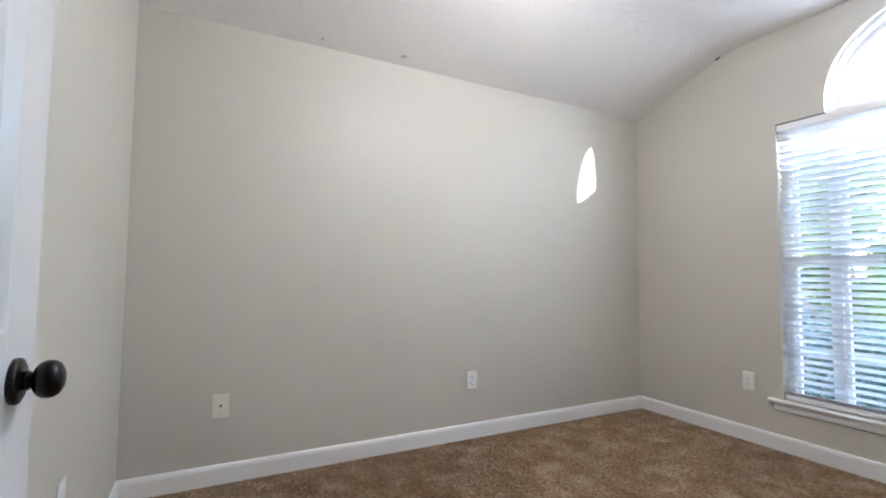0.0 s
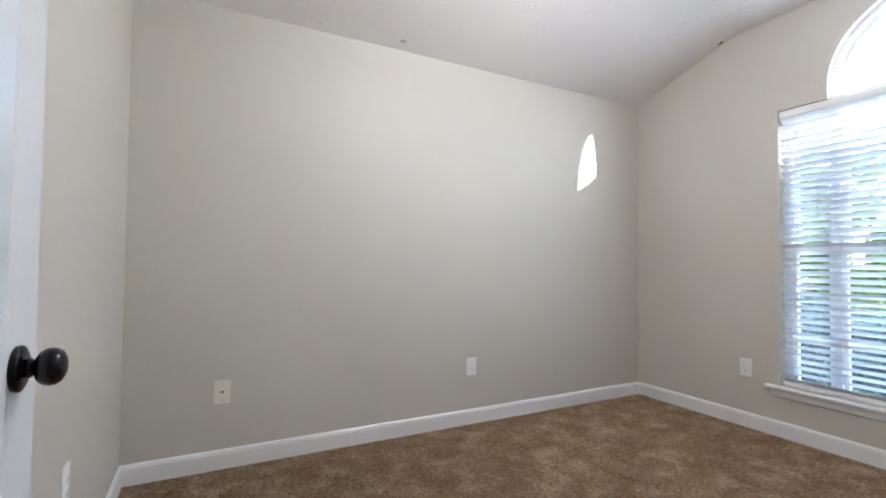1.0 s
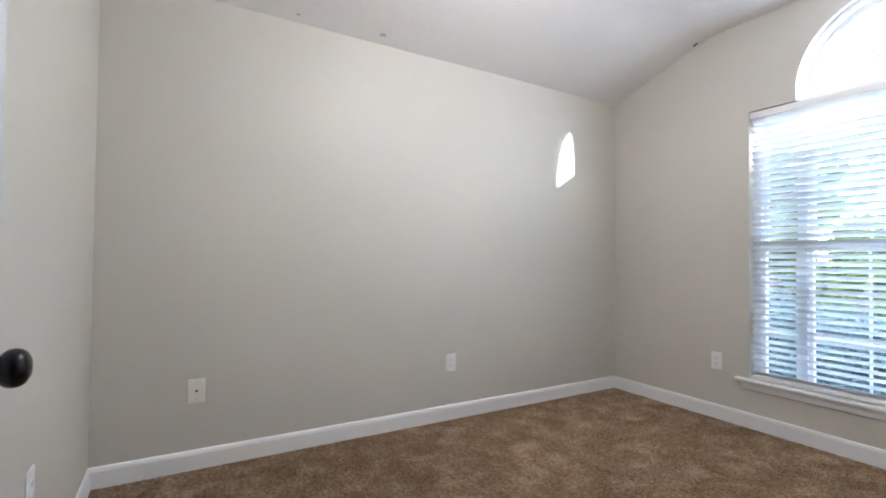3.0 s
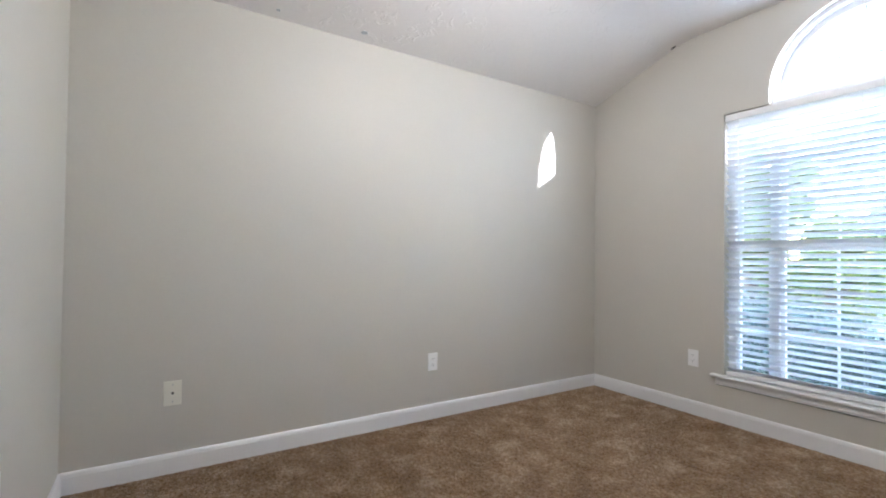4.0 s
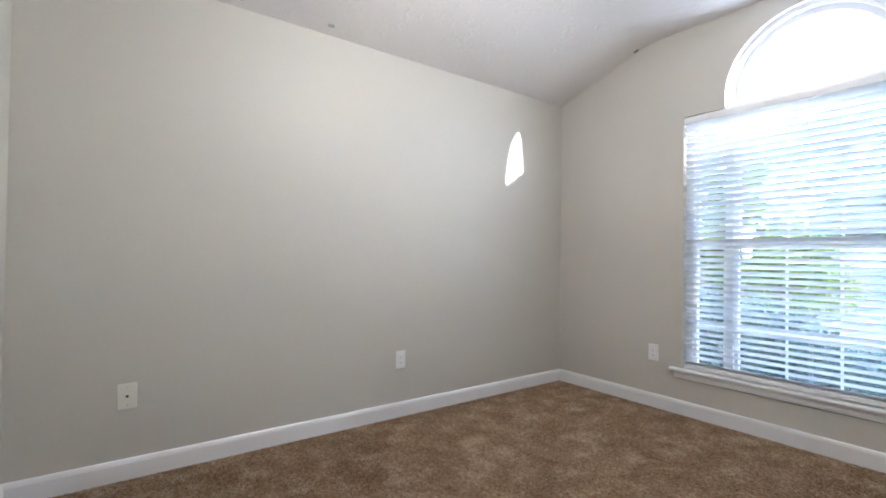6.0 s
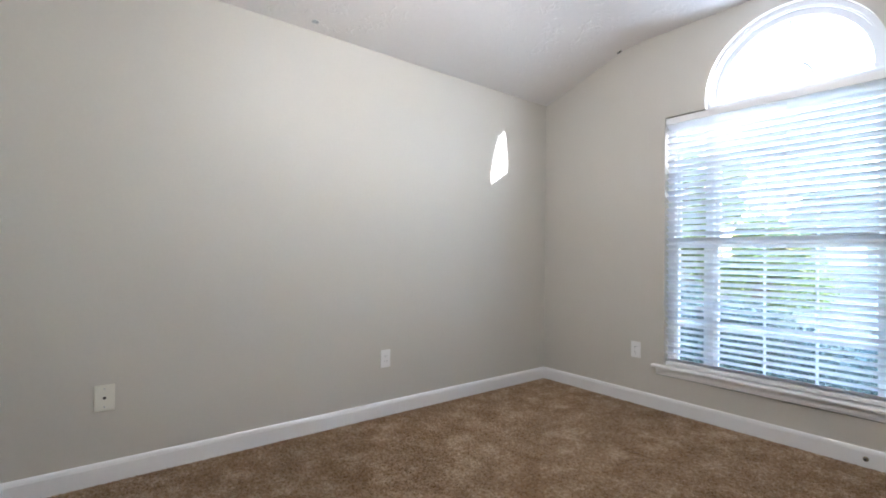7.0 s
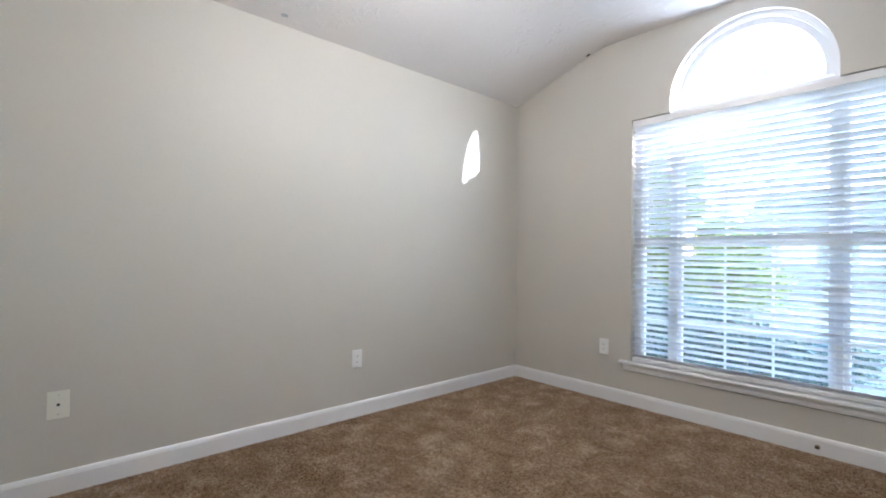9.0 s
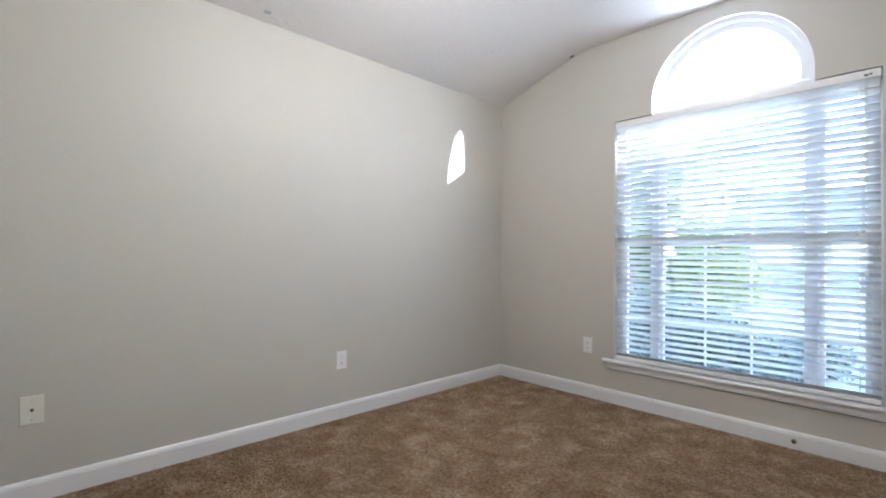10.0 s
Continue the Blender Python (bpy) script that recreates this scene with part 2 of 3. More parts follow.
tagged(part("wall_hall", boxes((4.0, 4.12, -4.8, NOOK_Y, -0.1, 2.6), (NOOK_X + 0.12, 4.12, -4.92, -4.8, -0.1, 2.6), (ROOM_X + 0.12, 4.0, NOOK_Y - 0.12, NOOK_Y, -0.1, 2.6),
     (NOOK_X, NOOK_X + 0.12, -4.8, SOUTH_Y - 0.12, -0.1, 2.6)), M_WALL), "plain greige painted hall walls", "wall", kind="structure")

SLOPE = (FLAT - EAVE) / BEND
ROUND = 0.13                           # the bend is rounded over this reach
prof = [(-0.12, EAVE - 0.12 * SLOPE), (0.0, EAVE)]
for s in np.linspace(-ROUND, ROUND, 15):
    prof.append((BEND + s, FLAT - SLOPE * (ROUND - s) ** 2 / (4 * ROUND)))
prof = prof + [(ROOM_X - x, z) for x, z in prof[::-1]]
bm = bmesh.new()
prism(bm, prof + [(ROOM_X + 0.12, 2.95), (-0.12, 2.95)], "y", SOUTH_Y - 0.12, OUT)
tagged(part("ceiling", bm, M_CEIL), "white ceiling of textured plaster, sloped along the wall", "ceiling", kind="structure")
tagged(part("hall_ceiling", boxes((NOOK_X + 0.12, 4.12, -4.92, NOOK_Y - 0.12, 2.44, 2.56)), M_CEIL), "plain white hall ceiling", "ceiling", kind="structure")


def baseboard(a, b, inward):
    """A run of baseboard from a to b, on the wall side, thickness towards inward."""
    a, b, inward = Vector(a), Vector(b), Vector(inward)
    shape = [(0, 0), (0.014, 0), (0.014, 0.079), (0.0125, 0.083), (0.0125, 0.086), (0.010, 0.093), (0.006, 0.0985), (0, 0.100)]
    bm = bmesh.new()
    ends = []
    for p in (a, b):
        ends.append([bm.verts.new((p.x + inward.x * u, p.y + inward.y * u, v)) for u, v in shape])
    n = len(shape)
    for i in range(n):
        bm.faces.new((ends[0][i], ends[1][i], ends[1][(i + 1) % n], ends[0][(i + 1) % n]))
    bm.faces.new(ends[0])
    bm.faces.new(ends[1][::-1])
    return tagged(part("baseboard", bm, M_TRIM), "white painted wooden baseboard with an eased top edge", "baseboard", kind="structure")


baseboard((0, SOUTH_Y), (0, 0), (1, 0))
baseboard((0.0145, 0), (ROOM_X, 0), (0, -1))
baseboard((0.0145, SOUTH_Y), (NOOK_X, SOUTH_Y), (0, 1))
baseboard((ROOM_X, -0.0145), (ROOM_X, NOOK_Y), (-1, 0))
baseboard((ROOM_X - 0.0145, NOOK_Y), (NOOK_X, NOOK_Y), (0, 1))

# door lining and casing round the doorway
trim = thing("door_casing", (NOOK_X, DOOR_S, 0), "white painted door casing round the doorway", "door frame", kind="structure")
for y0, y1 in ((DOOR_S, DOOR_S + 0.016), (DOOR_N - 0.016, DOOR_N)):
    part("jamb", boxes((NOOK_X - 0.002, NOOK_X + 0.122, y0, y1, 0, DOOR_H - 0.016), bevel=0.002), M_TRIM, trim)
part("head_jamb", boxes((NOOK_X - 0.002, NOOK_X + 0.122, DOOR_S, DOOR_N, DOOR_H - 0.016, DOOR_H), bevel=0.002), M_TRIM, trim)
part("casing", boxes((NOOK_X - 0.016, NOOK_X, DOOR_N - 0.005, DOOR_N + 0.055, 0, DOOR_H + 0.06), bevel=0.004), M_TRIM, trim)
part("head_casing", boxes((NOOK_X - 0.016, NOOK_X, DOOR_S - 0.055, DOOR_N - 0.006, DOOR_H, DOOR_H + 0.06), bevel=0.004), M_TRIM, trim)


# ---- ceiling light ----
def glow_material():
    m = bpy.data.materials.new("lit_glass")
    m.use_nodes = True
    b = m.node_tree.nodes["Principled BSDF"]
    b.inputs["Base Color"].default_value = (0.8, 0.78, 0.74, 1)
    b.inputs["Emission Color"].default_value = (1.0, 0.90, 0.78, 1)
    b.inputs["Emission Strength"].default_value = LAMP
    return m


# unseen lamp assumed from the warm ceiling glow, placed to brighten the room
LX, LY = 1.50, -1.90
light = thing("ceiling_light", (LX, LY, FLAT), "unseen assumed ceiling light, a lit glass globe on a short stem", "ceiling light")
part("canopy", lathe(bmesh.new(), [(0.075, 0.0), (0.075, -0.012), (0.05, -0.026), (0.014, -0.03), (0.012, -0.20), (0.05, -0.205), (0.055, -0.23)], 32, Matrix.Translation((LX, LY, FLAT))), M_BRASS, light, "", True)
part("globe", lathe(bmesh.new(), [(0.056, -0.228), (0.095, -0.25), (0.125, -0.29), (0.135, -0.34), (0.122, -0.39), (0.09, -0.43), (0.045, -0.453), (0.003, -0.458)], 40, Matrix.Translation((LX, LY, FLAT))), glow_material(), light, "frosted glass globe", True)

# ---- window ----
win = thing("window_1", (ARCH_X, GLASS_Y, WIN_B), "white vinyl window with sidelights, divided sashes and an arched top", "window", kind="structure")
F0, F1 = 0.058, 0.111
ML, MR = (1.336, 1.370), (2.198, 2.234)   # the two mullions
SILL_TOP, HEAD = 0.324, 2.045
RAIL_Z = 1.188
part("window_frame", boxes((WIN_L, WIN_L + 0.045, F0, F1, WIN_B, WIN_T), (WIN_R - 0.045, WIN_R, F0, F1, WIN_B, WIN_T), (WIN_L + 0.045, WIN_R - 0.045, F0, F1, WIN_B, SILL_TOP),
     (WIN_L + 0.045, WIN_R - 0.045, F0, F1, HEAD - 0.01, WIN_T), bevel=0.003), M_VINYL, win)
for a, b in (ML, MR):
    part("mullion", boxes((a, b, F0 - 0.006, F1, SILL_TOP, HEAD - 0.01), bevel=0.004), M_VINYL, win)


def sash(x0, x1, z0, z1, y, cols, rows, name="sash"):
    """A glazed sash: frame, pane and glazing bars."""
    s = part(name, boxes((x0, x0 + 0.028, y - 0.012, y + 0.012, z0, z1), (x1 - 0.028, x1, y - 0.012, y + 0.012, z0, z1),
         (x0 + 0.028, x1 - 0.028, y - 0.012, y + 0.012, z0, z0 + 0.035), (x0 + 0.028, x1 - 0.028, y - 0.012, y + 0.012, z1 - 0.035, z1), bevel=0.003), M_VINYL, win)
    pane = part("pane", boxes((x0 + 0.026, x1 - 0.026, y - 0.002, y + 0.002, z0 + 0.033, z1 - 0.033)), M_GLASS, s)
    pane.visible_shadow = False
    for i in range(1, cols):
        x = x0 + 0.028 + (x1 - x0 - 0.056) * i / cols
        part("muntin", boxes((x - 0.006, x + 0.006, y - 0.008, y + 0.008, z0 + 0.034, z1 - 0.034), bevel=0.003), M_VINYL, s)
    for j in range(1, rows):
        z = z0 + 0.035 + (z1 - z0 - 0.07) * j / rows
        part("muntin", boxes((x0 + 0.027, x1 - 0.027, y - 0.0075, y + 0.0075, z - 0.006, z + 0.006), bevel=0.003), M_VINYL, s)
    return s


for x0, x1, cols in ((WIN_L + 0.046, ML[0] - 0.001, 1), (ML[1] + 0.001, MR[0] - 0.001, 3), (MR[1] + 0.001, WIN_R - 0.046, 1)):
    sash(x0, x1, SILL_TOP + 0.001, RAIL_Z + 0.02, GLASS_Y - 0.0125, cols, 3, "lower_sash")
    sash(x0, x1, RAIL_Z - 0.02, HEAD - 0.012, GLASS_Y + 0.0125, cols, 3, "upper_sash")

# arched light
def ring(bm, r0, r1, y0, y1, seg=48, foot=0.0):
    """Half ring round the arch's centre, standing on straight feet."""
    pts = []
    for r in (r0, r1):
        row = [(ARCH_X - r, ARCH_Z - foot)] + [(ARCH_X - r * math.cos(a), ARCH_Z + r * math.sin(a)) for a in np.linspace(0, math.pi, seg)] + [(ARCH_X + r, ARCH_Z - foot)]
        pts.append([[bm.verts.new((x, y, z)) for x, z in row] for y in (y0, y1)])
    (a0, a1), (b0, b1) = pts
    for i in range(len(a0) - 1):
        for q in ((a0, b0), (b0, b1), (b1, a1), (a1, a0)):
            bm.faces.new((q[0][i], q[0][i + 1], q[1][i + 1], q[1][i]))
    for i in (0, -1):
        bm.faces.new((a0[i], b0[i], b1[i], a1[i]))
    return bm


part("arch_frame", ring(bmesh.new(), 0.419, ARCH_R - 0.0005, F0 - 0.02, F1, foot=ARCH_Z - WIN_T - 0.0005), M_VINYL, win)
part("arch_bead", ring(bmesh.new(), 0.411, 0.4188, F0 - 0.012, F0 + 0.008, foot=ARCH_Z - 2.10), M_VINYL, win)
part("arch_stop", ring(bmesh.new(), 0.374, 0.4186, F0 + 0.0085, F1, foot=ARCH_Z - 2.10), M_VINYL, win)
bm = bmesh.new()
prism(bm, [(F0 - 0.02, WIN_T + 0.0005), (F0 - 0.02, 2.092), (F0 - 0.012, 2.098), (F0 + 0.004, 2.106), (F1 - 0.012, 2.150), (F1, 2.150), (F1, WIN_T + 0.0005)], "x", ARCH_X - 0.4185, ARCH_X + 0.4185)
part("arch_sill", bm, M_VINYL, win)
bm = bmesh.new()
prism(bm, [(ARCH_X - 0.390 * math.cos(a), 2.140 + 0.394 * math.sin(a)) for a in np.linspace(0, math.pi, 40)], "y", GLASS_Y + 0.006, GLASS_Y + 0.010)
pane = part("arch_pane", bm, M_GLASS, win)
pane.visible_shadow = False
part("sunburst_hub", ring(bmesh.new(), 0.105, 0.117, GLASS_Y - 0.005, GLASS_Y + 0.002, 20, 0.0), M_VINYL, win)
for a in (45, 90, 135):
    bm = bmesh.new()
    box(bm, 0.117, 0.376, -0.004, 0.002, -0.0055, 0.0055, bevel=0.001)
    bm.transform(Matrix.Translation((ARCH_X, GLASS_Y - 0.001, ARCH_Z)) @ Matrix.Rotation(-radians(a), 4, "Y"))
    part("sunburst_bar", bm, M_VINYL, win)

# stool and apron
stool = thing("window_stool", (ARCH_X, 0, WIN_B), "white painted window stool and moulded apron under the blind", "window sill", kind="structure")
bm = bmesh.new()
prism(bm, [(-0.0005, 0.301), (-0.034, 0.301), (-0.0385, 0.305), (-0.040, 0.311), (-0.0385, 0.317), (-0.034, 0.3215), (-0.0005, 0.3215)], "x", 0.994, 2.575)
box(bm, WIN_L + 0.0005, WIN_R - 0.0005, -0.0004, F0 - 0.001, WIN_B + 0.0005, 0.3215)
part("stool", bm, M_TRIM, stool)
bm = bmesh.new()
prism(bm, [(-0.0005, 0.3008), (-0.019, 0.3008), (-0.019, 0.291), (-0.0165, 0.288), (-0.0165, 0.268), (-0.013, 0.264), (-0.012, 0.256), (-0.009, 0.252), (-0.0005, 0.252)], "x", 1.020, 2.549)
part("apron", bm, M_TRIM, stool)
# solid dark strip just below the apron's lower edge
part("apron_dark_strip", boxes((1.021, 2.548, -0.0060, -0.0004, 0.2488, 0.2516)), M_SLOT, stool, "thin dark strip under the apron")


# ---- blind ----
BL, BR = 1.075, 2.494
blind = thing("window_blind", (ARCH_X, 0.03, 0.32), "white two-inch horizontal slat blind, lowered with slats half open", "blind")
part("headrail", boxes((BL, BR, 0.002, 0.050, 2.022, 2.066), bevel=0.002), M_TRIM, blind)
SLATS, TILT, SLAT_W, CROWN = 40, 31.5, 0.0500, 0.0028
Z_TOP, Z_LOW = 2.000, 0.368
slat_bm = bmesh.new()
row = []
for k in range(7):
    u = -0.5 + k / 6
    row.append((u * SLAT_W, CROWN * (1 - 4 * u * u)))
loop = row + [(u, v - 0.0028) for u, v in row[::-1]]
prism(slat_bm, loop, "x", BL + 0.004 - ARCH_X, BR - 0.004 - ARCH_X)
rng = random.Random(4)
first = None
for i in range(SLATS):
    z = Z_TOP + (Z_LOW - Z_TOP) * i / (SLATS - 1)
    if first is None:
        first = part("slat", slat_bm, M_SLAT, blind)
        ob = first
    else:
        ob = new("slat", first.data)
        ob.parent = blind
        ob.matrix_parent_inverse = blind.matrix_world.inverted()
    ob.matrix_basis = pose(ARCH_X + rng.uniform(-0.001, 0.001), 0.025, z + rng.uniform(-0.0006, 0.0006), -TILT + rng.uniform(-1.2, 1.2), rng.uniform(-0.06, 0.06), 0)
part("bottom_rail", boxes((BL + 0.003, BR - 0.003, 0.004, 0.056, 0.3280, 0.354), bevel=0.005), M_TRIM, blind)
for x in (1.158, 1.785, 2.408):
    for y in (-0.0005, 0.0515):
        part("ladder_cord", boxes((x - 0.001, x + 0.001, y - 0.0008, y + 0.0008, 0.35, 2.022)), M_CORD, blind)
for x, z in ((2.434, 1.02), (2.440, 1.02)):
    part("pull_cord", boxes((x - 0.001, x + 0.001, -0.0026, -0.0006, z, 2.03)), M_CORD, blind)
bm = bmesh.new()
lathe(bm, [(0.004, 0.032), (0.006, 0.026), (0.009, 0.006), (0.010, 0.0), (0.004, -0.001)], 16, Matrix.Translation((2.437, -0.002, 0.985)))
part("tassel", bm, M_PLATE, blind, "white plastic cord tassel", True)
part("cord_lock", boxes((2.428, 2.444, -0.001, 0.0045, 2.034, 2.044), (2.448, 2.460, -0.001, 0.0045, 2.037, 2.046), bevel=0.001), M_SLOT, blind, "small dark cord lock")


# ---- wall plates ----
def plate(kind, m, label, material, group=""):
    """A cover plate 70 x 115 mm in its own xz plane, facing -y."""
    e = thing(kind, (0, 0, 0), label, "wall plate" if kind == "coax_plate" else "outlet", group)
    bm = bmesh.new()
    hw, hh = (0.0395, 0.0610) if kind == "coax_plate" else (0.0370, 0.0590)
    box(bm, -hw, hw, -0.006, -0.0002, -hh, hh, bevel=0.003, seg=3)
    part("cover", bm, material, e)
    if kind == "coax_plate":
        bm = bmesh.new()
        lathe(bm, [(0.0065, 0), (0.0065, 0.001), (0.0042, 0.0012), (0.0042, 0.006), (0.0028, 0.006), (0.0028, 0.003)], 12, Matrix.Translation((0, -0.006, 0)) @ Matrix.Rotation(radians(90), 4, "X"))
        part("connector", bm, M_SLOT, e, "dark coax connector")
        screws = (-0.042, 0.042)
    else:
        for z in (-0.0195, 0.0195):
            bm = bmesh.new()
            prism(bm, [(0.0165 * math.cos(a) if abs(math.cos(a)) < 0.93 else 0.0155 * math.copysign(1, math.cos(a)), z + 0.0145 * math.sin(a)) for a in np.linspace(0, 2 * math.pi, 25)[:-1]], "y", -0.0085, -0.0055)
            r = part("receptacle", bm, material, e)
            part("slot", boxes((-0.0075, -0.0055, -0.0088, -0.0083, z - 0.003, z + 0.006)), M_SLOT, r)
            part("slot", boxes((0.0055, 0.0075, -0.0088, -0.0083, z - 0.002, z + 0.006)), M_SLOT, r)
            part("slot", boxes((-0.002, 0.002, -0.0088, -0.0083, z - 0.010, z - 0.006)), M_SLOT, r)
        screws = (0.0,)
    for z in screws:
        bm = bmesh.new()
        lathe(bm, [(0.003, 0), (0.003, 0.0008), (0.002, 0.0012)], 10, Matrix.Translation((0, -0.006, z)) @ Matrix.Rotation(radians(90), 4, "X"))
        part("screw", bm, M_SMUDGE if kind == "coax_plate" else material, e)
    e.matrix_world = m
    return e


plate("coax_plate", pose(0, -3.151, 0.396, 0, 0, 90), "ivory plastic coax cover plate on the wall", M_IVORY)
plate("wall_outlet", pose(0, -1.636, 0.383, 0, 0, 90), "white duplex outlet on the wall above the baseboard", M_PLATE, "wall outlets")
plate("wall_outlet", pose(0.862, 0, 0.398, 0, 0, 0), "white duplex outlet beside the window", M_PLATE, "wall outlets")
plate("wall_outlet", pose(1.003, SOUTH_Y, 0.437, 0, 0, 180), "white duplex outlet on the wall beside the open door", M_PLATE, "wall outlets")

# ---- door ----
DX0, DX1, DY, DT, DH = 1.806, 2.718, -3.460, 0.035, 2.03
door = thing("door_1", (DX1, DY - DT / 2, 0.012), "white painted six-panel door, open against the wall", "door")
ys = (DY - DT, DY)
ST, MID, CX = 0.110, 0.050, (DX0 + DX1) / 2
rails = [(0.012, 0.24), (0.80, 1.005), (1.60, 1.70), (1.915, 0.012 + DH)]
part("stile", boxes((DX0, DX0 + ST, *ys, 0.012, 0.012 + DH), bevel=0.0015), M_DOOR, door)
part("stile", boxes((DX1 - ST, DX1, *ys, 0.012, 0.012 + DH), bevel=0.0015), M_DOOR, door)
for z0, z1 in rails:
    part("rail", boxes((DX0 + ST, DX1 - ST, *ys, z0, z1)), M_DOOR, door)
for (za, zb), (zc, zd) in zip(rails, rails[1:]):
    part("mid_stile", boxes((CX - MID, CX + MID, *ys, zb, zc)), M_DOOR, door)
    for x0, x1 in ((DX0 + ST, CX - MID), (CX + MID, DX1 - ST)):
        bm = bmesh.new()
        # sloped moulding in to the field, then a raised centre
        steps = [(0.0, 0.0), (0.003, 0.0005), (0.019, 0.0125), (0.023, 0.013), (0.048, 0.004), (0.052, 0.004)]
        for side in (0, 1):
            prev = None
            for d, depth in steps:
                y = DY - depth if side else DY - DT + depth
                vs = [bm.verts.new(c) for c in ((x0 + d, y, zb + d), (x1 - d, y, zb + d), (x1 - d, y, zc - d), (x0 + d, y, zc - d))]
                if prev:
                    for i in range(4):
                        bm.faces.new((prev[i], prev[(i + 1) % 4], vs[(i + 1) % 4], vs[i]))
                prev = vs
            bm.faces.new(prev)
        part("panel", bm, M_DOOR, door)
KX, KZ = 1.886, 0.9405


def knob(sign, y):
    """Rose, neck and ball of a door knob, out from the face at y."""
    m = Matrix.Translation((KX, y, KZ)) @ Matrix.Rotation(radians(-90 * sign), 4, "X")
    k = part("door_knob", lathe(bmesh.new(), [(0.0112, 0.005), (0.0112, 0.012), (0.0126, 0.0125), (0.0126, 0.0165), (0.0104, 0.0178), (0.0102, 0.0195), (0.0150, 0.0215), (0.0205, 0.0250),
         (0.0240, 0.0305), (0.0249, 0.0365), (0.0238, 0.0425), (0.0200, 0.0480), (0.0125, 0.0520), (0.002, 0.0535)], 40, m), M_BLACK, door, "matt black round knob", True)
    part("rose", lathe(bmesh.new(), [(0.0295, 0.0), (0.0302, 0.004), (0.0292, 0.0070), (0.0235, 0.0098), (0.0112, 0.0108)], 40, m), M_BLACK, k, "", True)


knob(1, DY)
knob(-1, DY - DT)
part("latch_plate", boxes((DX0 - 0.0008, DX0 + 0.001, DY - 0.030, DY - 0.005, KZ - 0.028, KZ + 0.028)), M_BLACK, door)
for z in (0.25, 1.02, 1.80):
    part("hinge", boxes((DX1 + 0.001, DX1 + 0.013, DY - 0.006, DY + 0.006, z - 0.045, z + 0.045), bevel=0.003), M_BLACK, door)

# ---- small marks ----
stub = thing("cable_stub", (2.134, -0.0142, 0.046), "small dark round metal stub on the baseboard", "fitting")
part("base", lathe(bmesh.new(), [(0.0125, 0), (0.0125, 0.004), (0.0095, 0.008), (0.0065, 0.009)], 16, Matrix.Translation((2.134, -0.0142, 0.046)) @ Matrix.Rotation(radians(90), 4, "X")), M_BRASS, stub)
part("tip", lathe(bmesh.new(), [(0.0065, 0.008), (0.0065, 0.018), (0.004, 0.0195)], 12, Matrix.Translation((2.134, -0.0142, 0.046)) @ Matrix.Rotation(radians(90), 4, "X")), M_SLOT, stub)


def smudge(x, y, rx, ry, material, name, label):
    """A thin irregular spot on the sloped ceiling."""
    r = random.Random(int(1000 * (x + 7 * abs(y))))
    z = EAVE + SLOPE * x - SLOPE * max(0.0, x - BEND + ROUND) ** 2 / (4 * ROUND)
    pts = []
    for i in range(18):
        a = 2 * math.pi * i / 18
        k = r.uniform(0.7, 1.15)
        pts.append((rx * k * math.cos(a), ry * k * math.sin(a)))
    bm = bmesh.new()
    prism(bm, pts, "z", -0.003, 0.001)
    ob = tagged(part(name, bm, material), label, "mark")
    ob.matrix_world = pose(x, y, z, 0, -math.degrees(math.atan2(FLAT - EAVE, BEND)), 0)
    return ob


smudge(0.075, -2.19, 0.014, 0.022, M_SMUDGE, "ceiling_mark", "grey scuff on the sloped white ceiling")
smudge(0.06, -2.69, 0.008, 0.012, M_SMUDGE, "ceiling_mark", "small grey scuff on the sloped white ceiling")
smudge(0.725, -0.022, 0.020, 0.010, M_DARKMARK, "ceiling_chip", "small dark chip in the ceiling near the window wall")


# ---- outside ----
bm = bmesh.new()
bmesh.ops.create_grid(bm, x_segments=60, y_segments=60, size=1.0)
for v in bm.verts:
    v.co.x, v.co.y = v.co.x * 400, v.co.y * 400
    v.co.z = -0.35
tagged(part("ground", bm, M_LAWN), "sunlit mown lawn round the house", "lawn", kind="structure")
tagged(part("road", boxes((-60.0, 60.0, 14.0, 21.0, -0.40, -0.33)), M_PATH), "sunlit grey asphalt street beyond the lawn", "street", kind="structure")


def leaves(name, blobs, count, size, material, seed, parent=None, label=""):
    """Leaf blades scattered through ellipsoids, denser at their skins."""
    r = np.random.RandomState(seed)
    w = np.array([b[3] * b[4] * b[5] for b in blobs])
    pick = r.choice(len(blobs), count, p=w / w.sum())
    B = np.array(blobs)[pick]
    d = r.normal(size=(count, 3))
    d /= np.linalg.norm(d, axis=1)[:, None]
    rad = r.uniform(0.45, 1.05, (count, 1)) * (1 + 0.18 * np.sin(d[:, :1] * 7 + pick[:, None]) * np.cos(d[:, 2:] * 6))
    c = B[:, :3] + d * rad * B[:, 3:6]
    u = r.normal(size=(count, 3))
    u /= np.linalg.norm(u, axis=1)[:, None]
    v = np.cross(u, d + 0.4 * r.normal(size=(count, 3)))
    v /= np.linalg.norm(v, axis=1)[:, None] + 1e-6
    s = size * r.uniform(0.6, 1.3, (count, 1))
    P = np.stack([c - u * s, c + v * s * 0.45, c + u * s, c - v * s * 0.45], 1).reshape(-1, 3)
    me = bpy.data.meshes.new(name)
    me.from_pydata(P.tolist(), [], np.arange(4 * count).reshape(-1, 4).tolist())
    me.materials.append(material)
    ob = new(name, me)
    if parent:
        ob.parent = parent
        ob.matrix_parent_inverse = parent.matrix_world.inverted()
    if label:
        tagged(ob, label)
    return ob


